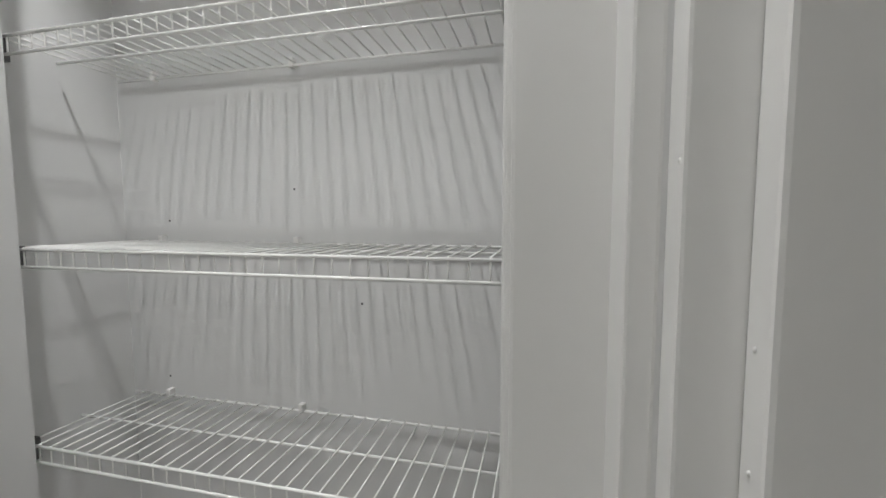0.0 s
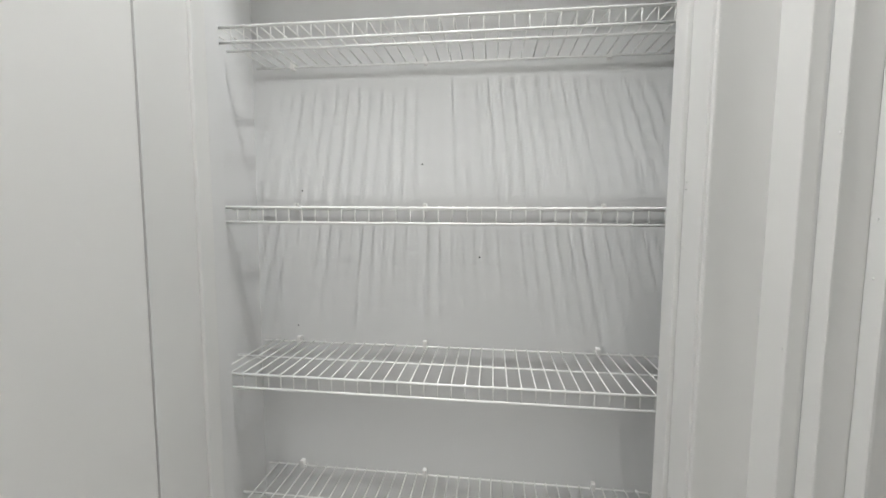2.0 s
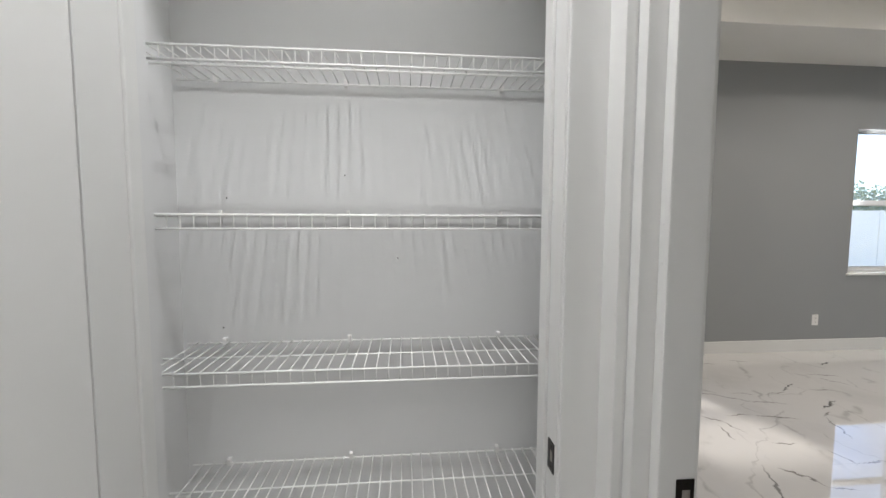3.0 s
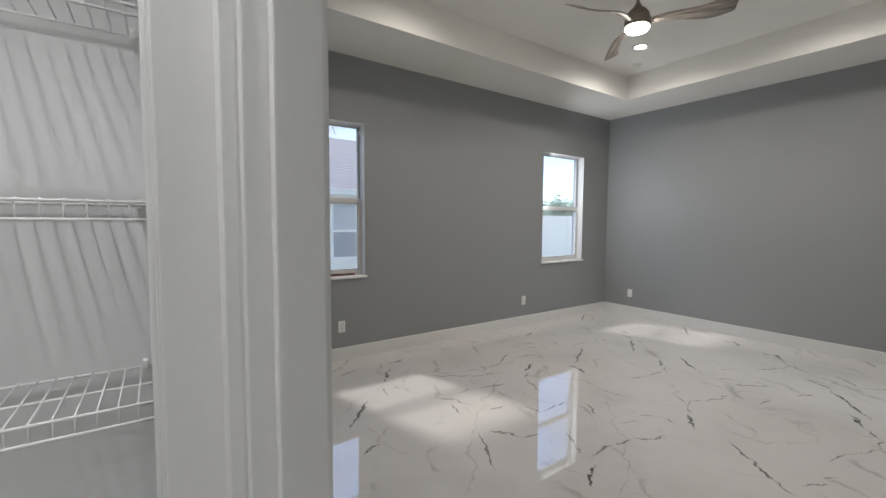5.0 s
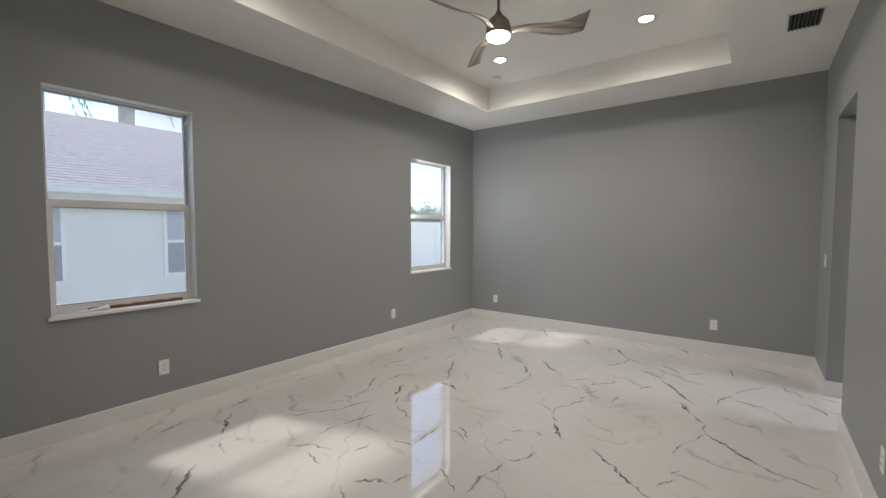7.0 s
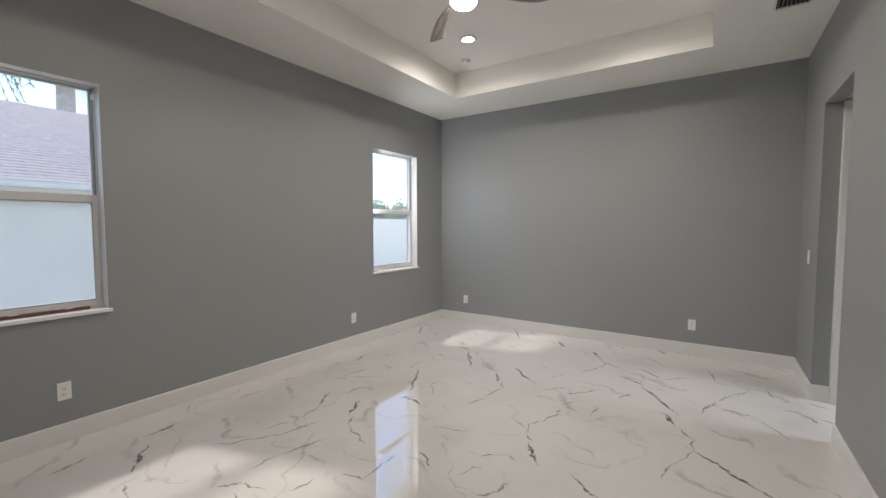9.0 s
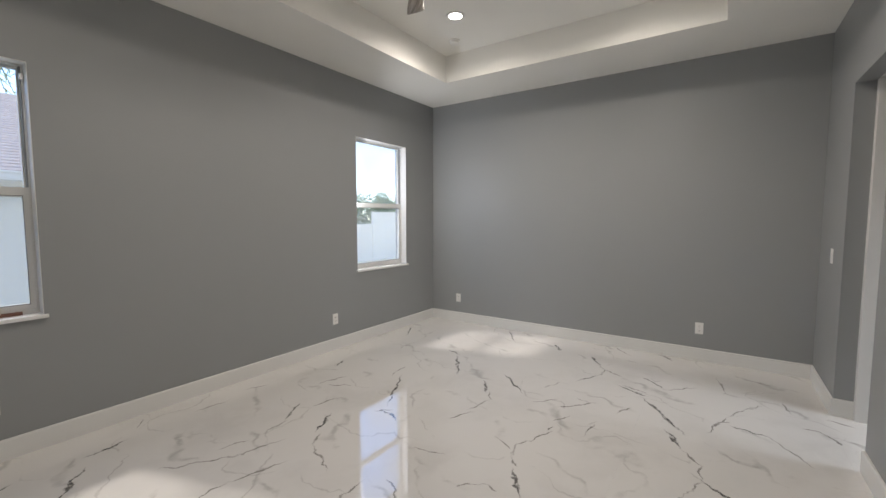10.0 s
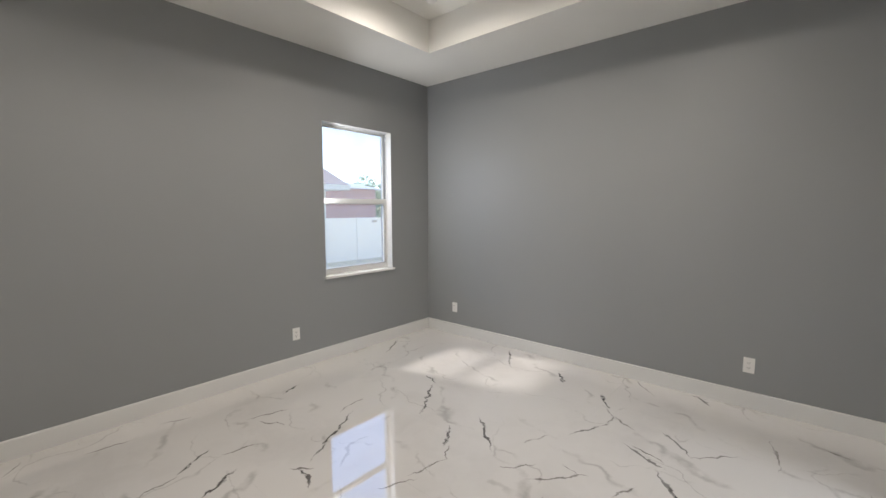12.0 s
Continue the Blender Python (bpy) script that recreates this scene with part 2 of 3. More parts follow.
def marble_material(x_lo, x_hi, y_lo, y_hi):
    """Polished marble with the printed veins that cross this part of the floor."""
    def near(rows):
        return [r for r in rows if x_lo - r[2] - 0.08 < r[0] < x_hi + r[2] + 0.08 and y_lo - r[2] - 0.08 < r[1] < y_hi + r[2] + 0.08]

    m = bpy.data.materials.new("polished_white_marble_tile")
    m.use_nodes = True
    n, l = m.node_tree.nodes, m.node_tree.links
    b = n["Principled BSDF"]
    geo = n.new("ShaderNodeNewGeometry")

    def noise_tex(scale, detail=4, src=None, rough=0.55, distort=0.0):
        t = n.new("ShaderNodeTexNoise")
        t.inputs["Scale"].default_value, t.inputs["Detail"].default_value = scale, detail
        t.inputs["Roughness"].default_value, t.inputs["Distortion"].default_value = rough, distort
        l.new(src or geo.outputs["Position"], t.inputs["Vector"])
        return t

    def math_node(op, a, c=None, clamp=False):
        k = n.new("ShaderNodeMath")
        k.operation, k.use_clamp = op, clamp
        for i, v in enumerate((a, c)):
            if v is None:
                continue
            if isinstance(v, (int, float)):
                k.inputs[i].default_value = v
            else:
                l.new(v, k.inputs[i])
        return k.outputs[0]

    def ramp(src, a, c, lo=0.0, hi=1.0):
        r = n.new("ShaderNodeMapRange")
        r.interpolation_type = "SMOOTHSTEP"
        r.inputs[1].default_value, r.inputs[2].default_value, r.inputs[3].default_value, r.inputs[4].default_value = a, c, lo, hi
        l.new(src, r.inputs[0])
        return r.outputs[0]

    def warped(scale, amount, detail=4):
        t = noise_tex(scale, detail)
        sub = n.new("ShaderNodeVectorMath")
        sub.operation = "SUBTRACT"
        sub.inputs[1].default_value = (0.5, 0.5, 0.5)
        l.new(t.outputs["Color"], sub.inputs[0])
        mul = n.new("ShaderNodeVectorMath")
        mul.operation = "MULTIPLY_ADD"
        mul.inputs[1].default_value = (amount, amount, 0)
        l.new(sub.outputs[0], mul.inputs[0])
        l.new(geo.outputs["Position"], mul.inputs[2])
        return mul.outputs[0]

    ragged = warped(10.0, 0.11, 8)

    def strokes(rows, width):
        total = n.new("ShaderNodeValue").outputs[0]
        total.default_value = 0.0
        for x, y, half, turn in rows:
            mp = n.new("ShaderNodeMapping")
            mp.vector_type = "TEXTURE"
            mp.inputs["Location"].default_value = (x, y, 0)
            mp.inputs["Rotation"].default_value = (0, 0, radians(turn))
            mp.inputs["Scale"].default_value = (half * 1.15, width, 10)
            l.new(ragged, mp.inputs[0])
            ln = n.new("ShaderNodeVectorMath")
            ln.operation = "LENGTH"
            l.new(mp.outputs[0], ln.inputs[0])
            v = ramp(ln.outputs["Value"], 1.1, 0.55)
            total = math_node("MAXIMUM", total, v)
        return total

    # long veins: level lines of a warped slope, broken up by a gate
    def vein_lines(freq, amp, noise_scale, width, gate_scale, gate_lo, gate_hi, turn):
        mp = n.new("ShaderNodeMapping")
        mp.inputs["Rotation"].default_value = (0, 0, radians(turn))
        l.new(warped(11.0, 0.085, 5), mp.inputs[0])
        sep = n.new("ShaderNodeSeparateXYZ")
        l.new(mp.outputs[0], sep.inputs[0])
        t = noise_tex(noise_scale, 3, mp.outputs[0], 0.5)
        level = math_node("ADD", math_node("MULTIPLY", sep.outputs["X"], freq), math_node("MULTIPLY", t.outputs[0], amp))
        d = math_node("PINGPONG", level, 0.5)
        g = ramp(noise_tex(gate_scale, 4, mp.outputs[0]).outputs[0], gate_lo, gate_hi)
        return math_node("MULTIPLY", ramp(d, width, 0.0), g)

    bold = math_node("MULTIPLY", strokes(near(BOLD), 0.0118), ramp(noise_tex(26, 4).outputs[0], 0.36, 0.52, 0.25, 1.0))
    fine = math_node("MULTIPLY", strokes(near(FINE), 0.0095), 0.75)
    threads = math_node("MULTIPLY", strokes(near(DARK_THREADS), 0.0085), ramp(noise_tex(15, 3).outputs[0], 0.34, 0.5, 0.45, 1.0))
    middle = math_node("MULTIPLY", strokes(near(THREADS), 0.008), ramp(noise_tex(12, 3).outputs[0], 0.32, 0.54, 0.22, 0.85))
    thin = vein_lines(1.0, 1.6, 0.9, 0.014, 2.1, 0.445, 0.58, 52)
    thin2 = vein_lines(1.5, 1.5, 1.4, 0.018, 2.8, 0.45, 0.58, -8)
    wisp = vein_lines(1.9, 1.8, 1.3, 0.07, 3.2, 0.46, 0.64, 30)
    cloud = ramp(noise_tex(1.1, 6, warped(2.0, 0.5), 0.6).outputs[0], 0.45, 0.72)
    dark = math_node("MAXIMUM", math_node("MULTIPLY", bold, 0.97), fine)
    soft = math_node("ADD", math_node("ADD", middle, threads), math_node("MULTIPLY", thin, 0.34))
    soft = math_node("ADD", soft, math_node("MULTIPLY", thin2, 0.28))
    soft = math_node("ADD", soft, math_node("MULTIPLY", wisp, 0.42))
    soft = math_node("ADD", soft, math_node("MULTIPLY", cloud, 0.17), True)

    def mix(fac, a, c):
        k = n.new("ShaderNodeMix")
        k.data_type = "RGBA"
        l.new(fac, k.inputs[0])
        for i, v in ((6, a), (7, c)):
            if isinstance(v, tuple):
                k.inputs[i].default_value = (*v, 1)
            else:
                l.new(v, k.inputs[i])
        return k.outputs[2]

    col = mix(soft, (0.745, 0.725, 0.70), (0.25, 0.23, 0.215))
    col = mix(dark, col, (0.10, 0.093, 0.088))
    l.new(col, b.inputs["Base Color"])
    b.inputs["Roughness"].default_value = 0.012
    b.inputs["IOR"].default_value = 2.7
    wave = n.new("ShaderNodeBump")
    wave.inputs["Strength"].default_value, wave.inputs["Distance"].default_value = 0.035, 0.004
    l.new(noise_tex(5.0, 2).outputs[0], wave.inputs["Height"])
    l.new(wave.outputs[0], b.inputs["Normal"])
    return m


# the floor's tiles in four runs from west to east and three from south to north
RUN_X = (-2.0, 3.2, 4.4, 5.6, 8.0)
RUN_Y = (-3.2, 0.45, 1.65, 4.0)
MARBLE = {(i, j): marble_material(RUN_X[i] - 0.6, RUN_X[i + 1] + 0.6, RUN_Y[j], RUN_Y[j + 1]) for i in range(4) for j in range(3)}


# ---- mesh helpers ----
def box(bm, x0, x1, y0, y1, z0, z1, bevel=0.0):
    vs = [bm.verts.new(p) for p in ((x0, y0, z0), (x1, y0, z0), (x1, y1, z0), (x0, y1, z0), (x0, y0, z1), (x1, y0, z1), (x1, y1, z1), (x0, y1, z1))]
    fs = [bm.faces.new([vs[i] for i in q]) for q in ((3, 2, 1, 0), (4, 5, 6, 7), (0, 1, 5, 4), (1, 2, 6, 5), (2, 3, 7, 6), (3, 0, 4, 7))]
    if bevel:
        bmesh.ops.bevel(bm, geom=list({e for f in fs for e in f.edges}), offset=bevel, segments=2, profile=0.7, affect="EDGES")
    return bm


def boxes(*rows, bevel=0.0):
    bm = bmesh.new()
    for r in rows:
        box(bm, *r, bevel=bevel)
    return bm


def tube(bm, a, b, radius, sides=6, radius2=None):
    a, b = Vector(a), Vector(b)
    r = (b - a).to_track_quat("Z", "Y").to_matrix()
    rings = []
    for p, rad in ((a, radius), (b, radius if radius2 is None else radius2)):
        rings.append([bm.verts.new(p + r @ Vector((rad * math.cos(k * math.tau / sides), rad * math.sin(k * math.tau / sides), 0))) for k in range(sides)])
    for k in range(sides):
        bm.faces.new((rings[0][k], rings[0][(k + 1) % sides], rings[1][(k + 1) % sides], rings[1][k])).smooth = True
    bm.faces.new(rings[0][::-1])
    bm.faces.new(rings[1])
    return bm


def lathe(bm, profile, centre=(0, 0, 0), sides=32):
    """A turned shape about z from (radius, height) pairs."""
    c = Vector(centre)
    rings = [[bm.verts.new(c + Vector((r * math.cos(k * math.tau / sides), r * math.sin(k * math.tau / sides), z))) for k in range(sides)] for r, z in profile]
    for a, b in zip(rings, rings[1:]):
        for k in range(sides):
            bm.faces.new((a[k], a[(k + 1) % sides], b[(k + 1) % sides], b[k])).smooth = True
    bm.faces.new(rings[0][::-1])
    bm.faces.new(rings[-1])
    return bm


def part(name, bm, mat, parent=None, label=""):
    bmesh.ops.recalc_face_normals(bm, faces=bm.faces)
    me = bpy.data.meshes.new(name)
    bm.to_mesh(me)
    bm.free()
    me.materials.append(mat)
    ob = new(name, me)
    if parent:
        ob.parent = parent
    if label:
        ob["label"] = label
    return ob


def structure(name, bm, mat, label, category):
    return tagged(part(name, bm, mat), label, category, kind="structure")


def thing(name, at, label, category, group=""):
    return tagged(new(name), label, category, group)


# ---- structure ----
OUT = 0.20
N1 = NORTH + OUT
S1 = SOUTH - 0.115
rows, x = [], WEST
for x0, x1 in WIN_X:
    rows += [(x, x0, NORTH, N1, 0, 3.7), (x0, x1, NORTH, N1, 0, SILL - 0.025), (x0, x1, NORTH, N1, HEAD, 3.7)]
    x = x1
structure("wall_north", boxes(*rows, (x, EAST + 0.15, NORTH, N1, 0, 3.7)), GREY, "matte grey painted bedroom wall with two windows", "wall")
structure("wall_east", boxes((EAST, EAST + 0.15, S1, NORTH, 0, 3.7)), GREY, "matte grey painted blank bedroom wall", "wall")
OPEN_X = (5.20, 6.08)
OPEN_HEAD = 2.53
structure("wall_south", boxes((WEST, OPEN_X[0], S1, SOUTH, 0, 3.7), (OPEN_X[1], EAST, S1, SOUTH, 0, 3.7), (OPEN_X[0], OPEN_X[1], S1, SOUTH, OPEN_HEAD, 3.7)),
          GREY, "grey painted wall with an open doorway", "wall")
DOOR_Y = (-0.66, 0.290)
structure("wall_west", boxes((HALL_X + 0.06, WEST, S1, DOOR_Y[0], 0, 3.7), (HALL_X + 0.06, WEST, DOOR_Y[1], N1, 0, 3.7), (HALL_X + 0.06, WEST, DOOR_Y[0], DOOR_Y[1], DOOR_HEAD, 3.7)),
          GREY, "grey painted bedroom wall beside the door", "wall")
structure("wall_hall_east", boxes((HALL_X, HALL_X + 0.06, -3.6, DOOR_Y[0], 0, 4.05), (HALL_X, HALL_X + 0.06, DOOR_Y[1] + 0.007, 0.491, 0, 4.05), (HALL_X, HALL_X + 0.06, DOOR_Y[0], DOOR_Y[1], DOOR_HEAD, 4.05)),
          WHITE, "white painted hall wall round the bedroom door", "wall")
CLO_X = (-0.335, 0.69)
structure("wall_hall_north", boxes((CLO_X[1], HALL_X, CLO_FRONT, 0.491, 0, 4.05), (-1.7, -0.331, 0.335, 0.573, 0, 4.05), (-0.331, CLO_X[1], CLO_FRONT, 0.491, CLO_HEAD, 4.05)),
          WHITE, "white painted hall wall with the closet opening", "wall")
structure("wall_closet_back", boxes((CLO_LEFT - 0.1, HALL_X + 0.06, CLO_BACK, CLO_BACK + 0.1, 0, 3.7)), WHITE, "white painted closet back wall with wire shadows", "wall")
structure("wall_closet_side", boxes((CLO_LEFT - 0.1, CLO_LEFT, 0.573, CLO_BACK, 0, 3.7)), WHITE, "white painted closet side wall", "wall")
structure("wall_hall_west", boxes((-1.8, -1.7, -3.6, 0.573, 0, 4.05)), WHITE, "plain white hall wall", "wall")
structure("wall_hall_south", boxes((-1.8, HALL_X + 0.06, -3.7, -3.6, 0, 4.05)), WHITE, "plain white hall wall", "wall")
structure("wall_bathroom", boxes((4.3, 4.4, -3.0, S1, 0, 2.9), (6.957, 7.057, -3.0, S1, 0, 2.9), (4.3, 7.057, -3.1, -3.0, 0, 2.9)), WHITE, "plain white walls of the next room", "wall")
x0, x1, y0, y1 = TRAY
structure("ceiling", boxes((WEST, EAST, y1, NORTH, CEIL, TRAY_TOP), (WEST, EAST, SOUTH, y0, CEIL, TRAY_TOP), (WEST, x0, y0, y1, CEIL, TRAY_TOP), (x1, EAST, y0, y1, CEIL, TRAY_TOP),
                           (WEST, EAST, SOUTH, NORTH, TRAY_TOP, TRAY_TOP + 0.15)), CEILING, "white tray ceiling with a raised middle", "ceiling")
structure("ceiling_hall", boxes((-1.7, HALL_X, -3.6, 0.376, HALL_CEIL, HALL_CEIL + 0.15), (CLO_LEFT, HALL_X + 0.06, 0.491, CLO_BACK, CEIL, CEIL + 0.15)), CEILING, "plain white hall ceiling", "ceiling")
structure("ceiling_bathroom", boxes((4.3, 7.057, -3.1, S1, 2.74, 2.9)), CEILING, "plain white ceiling of the next room", "ceiling")

# floor slab and polished tiles
floor = structure("floor", boxes((-1.8, 7.1, -3.7, 3.7, -0.12, -0.003)), GROUT, "polished white marble tiles with dark grey veins", "floor")


# ---- trims ----
def baseboard(name, a, b, side):
    """A skirting from a to b with a rounded top; side: the unit vector into the room."""
    a, b, side = Vector((*a, 0)), Vector((*b, 0)), Vector((*side, 0))
    prof = [(0, 0), (0.0155, 0), (0.0155, 0.127), (0.013, 0.133), (0.008, 0.136), (0, 0.136)]
    bm = bmesh.new()
    ends = [[bm.verts.new(p + side * d + Vector((0, 0, z))) for d, z in prof] for p in (a, b)]
    for k in range(len(prof)):
        j = (k + 1) % len(prof)
        bm.faces.new((ends[0][k], ends[0][j], ends[1][j], ends[1][k]))
    bm.faces.new(ends[0][::-1])
    bm.faces.new(ends[1])
    return structure(name, bm, TRIM, "tall white painted baseboard", "baseboard")


baseboard("baseboard_north", (WEST, NORTH), (EAST, NORTH), (0, -1))
baseboard("baseboard_east", (EAST, SOUTH), (EAST, NORTH - 0.0155), (-1, 0))
baseboard("baseboard_south_a", (WEST, SOUTH), (OPEN_X[0], SOUTH), (0, 1))
baseboard("baseboard_south_b", (OPEN_X[1] - 0.0155, SOUTH), (EAST - 0.0155, SOUTH), (0, 1))
baseboard("baseboard_reveal", (OPEN_X[1], S1), (OPEN_X[1], SOUTH), (-1, 0))
baseboard("baseboard_west", (WEST, 0.345), (WEST, NORTH - 0.0155), (1, 0))


def casing(name, runs, label):
    return structure(name, boxes(*runs, bevel=0.004), TRIM, label, "door trim")


# bedroom door frame: lining, stop, casings
door_1 = tagged(new("door_1"), "white painted bedroom door frame with a dark strike plate", "door frame", kind="structure")
J0, J1 = 0.230, -0.643
part("lining", boxes((0.797, 0.860, 0.262, 0.2965, 0, DOOR_HEAD), bevel=0.003), TRIM, door_1)
part("rabbet", boxes((0.838, WEST + 0.008, J0, 0.2615, 0, DOOR_HEAD), bevel=0.004), TRIM, door_1)
part("lining", boxes((HALL_X - 0.008, WEST + 0.006, DOOR_Y[0], J1, 0, DOOR_HEAD), bevel=0.002), TRIM, door_1)
part("lining", boxes((HALL_X - 0.008, WEST + 0.006, J1, J0 - 0.001, DOOR_HEAD - 0.017, DOOR_HEAD), bevel=0.002), TRIM, door_1)
part("stop", boxes((0.836, 0.868, J1, J1 + 0.011, 0, DOOR_HEAD - 0.017), bevel=0.003), TRIM, door_1)
part("casing", boxes((HALL_X - 0.020, HALL_X + 0.004, 0.296, 0.374, 0, DOOR_HEAD + 0.08), bevel=0.003), TRIM, door_1)
part("casing", boxes((WEST, WEST + 0.017, 0.236, 0.335, 0, DOOR_HEAD + 0.08), bevel=0.005), TRIM, door_1)
part("casing", boxes((WEST, WEST + 0.017, -0.735, -0.65, 0, DOOR_HEAD + 0.08), bevel=0.005), TRIM, door_1)
part("casing", boxes((HALL_X - 0.018, HALL_X, -0.735, -0.65, 0, DOOR_HEAD + 0.08), bevel=0.005), TRIM, door_1)
part("casing", boxes((WEST, WEST + 0.017, -0.65, 0.246, DOOR_HEAD - 0.006, DOOR_HEAD + 0.08), bevel=0.005), TRIM, door_1)

# closet door frame and its open leaf
door_2 = tagged(new("door_2"), "white painted closet frame with its door standing open", "closet door", kind="structure")
part("lining", boxes((0.673, CLO_X[1], CLO_FRONT - 0.004, 0.491, 0, CLO_HEAD), bevel=0.002), TRIM, door_2)
part("lining", boxes((-0.331, -0.313, 0.317, 0.491, 0, CLO_HEAD), bevel=0.002), TRIM, door_2)
part("lining", boxes((-0.316, 0.673, CLO_FRONT - 0.004, 0.491, CLO_HEAD - 0.017, CLO_HEAD), bevel=0.002), TRIM, door_2)
part("stop", boxes((-0.313, -0.304, 0.446, 0.490, 0, CLO_HEAD - 0.017), bevel=0.003), TRIM, door_2)
part("stop", boxes((0.663, 0.673, 0.440, 0.490, 0, CLO_HEAD - 0.017), bevel=0.003), TRIM, door_2)
part("casing", boxes((0.678, 0.786, CLO_FRONT - 0.012, CLO_FRONT, 0, CLO_HEAD + 0.08), bevel=0.004), TRIM, door_2)
leaf = part("door_leaf", boxes((-0.0175, 0.0175, -0.86, 0, 0.01, CLO_HEAD - 0.02), bevel=0.003), TRIM, door_2, "flat white closet door, open")
leaf.matrix_world = pose(-0.331, 0.3192, 0, 0, 0, -19)

bath = tagged(new("door_3"), "white painted door frame in the far doorway", "door frame", kind="structure")
part("lining", boxes((OPEN_X[1] - 0.05, OPEN_X[1], S1 - 0.10, S1 - 0.002, 0, OPEN_HEAD), bevel=0.003), TRIM, bath)


# ---- windows ----
def window(name, x0, x1, label):
    w = tagged(new(name), label, "window", kind="structure")
    ya, yb = NORTH + 0.085, NORTH + 0.165
    f = 0.013
    part("frame_side", boxes((x0, x0 + f, ya, yb, SILL, HEAD), bevel=0.003), VINYL, w)
    part("frame_side", boxes((x1 - f, x1, ya, yb, SILL, HEAD), bevel=0.003), VINYL, w)
    part("frame_head", boxes((x0 + f, x1 - f, ya, yb, HEAD - f, HEAD), bevel=0.003), VINYL, w)
    part("frame_foot", boxes((x0 + f, x1 - f, ya, yb, SILL, SILL + 0.03), bevel=0.003), VINYL, w)
    a, b = x0 + f, x1 - f
    up = part("upper_sash", boxes((a, a + 0.015, ya + 0.045, ya + 0.07, 1.70, HEAD - f), (b - 0.015, b, ya + 0.045, ya + 0.07, 1.70, HEAD - f),
                                  (a, b, ya + 0.044, ya + 0.071, HEAD - f - 0.016, HEAD - f - 0.001), (a, b, ya + 0.044, ya + 0.071, 1.695, 1.735)), VINYL, w)
    lo = part("lower_sash", boxes((a, a + 0.032, ya + 0.008, ya + 0.038, SILL + 0.03, 1.72), (b - 0.032, b, ya + 0.008, ya + 0.038, SILL + 0.03, 1.72),
                                  (a, b, ya + 0.006, ya + 0.04, 1.672, 1.735), (a, b, ya + 0.006, ya + 0.04, SILL + 0.03, SILL + 0.068)), VINYL, w)
    for xa in (a, b - 0.007):
        part("balance_track", boxes((xa, xa + 0.007, ya + 0.01, ya + 0.043, 1.737, HEAD - f)), TRACK, w, "grey balance track")
    part("gasket", boxes((a + 0.030, b - 0.030, ya + 0.004, ya + 0.0062, 1.676, 1.681), (a + 0.030, b - 0.030, ya + 0.004, ya + 0.0062, SILL + 0.062, SILL + 0.067),
                         (b - 0.035, b - 0.031, ya + 0.005, ya + 0.0079, SILL + 0.067, 1.676)), TRACK, w, "dark grey glazing gasket")
    for sash, y, za, zb, e in ((up, ya + 0.057, 1.73, HEAD - f - 0.014, 0.013), (lo, ya + 0.023, SILL + 0.066, 1.674, 0.030)):
        g = part("pane", boxes((a + e, b - e, y - 0.002, y + 0.002, za, zb)), GLASS, sash)
        g.visible_shadow = False
    part("tilt_latch", boxes((b - 0.012, b + 0.008, ya - 0.012, ya + 0.004, HEAD - 0.10, HEAD - 0.06), bevel=0.003), PLASTIC, w)
    part("sill", boxes((x0 - 0.018, x1 + 0.018, NORTH - 0.026, NORTH, SILL - 0.025, SILL), (x0, x1, NORTH - 0.0005, NORTH + 0.09, SILL - 0.025, SILL), bevel=0.004), SILLM, w)
    # white painted returns of the opening
    part("reveal", boxes((x0, x0 + 0.004, NORTH + 0.002, ya, SILL, HEAD), (x1 - 0.004, x1, NORTH + 0.002, ya, SILL, HEAD), (x0, x1, NORTH + 0.002, ya, HEAD - 0.004, HEAD)), TRIM, w)
    return w


window("window_1", *WIN_X[0], "white vinyl single-hung window facing the neighbour")
window("window_2", *WIN_X[1], "white vinyl single-hung window in the room corner")


# ---- closet shelves ----
SHELF_MESH = {}


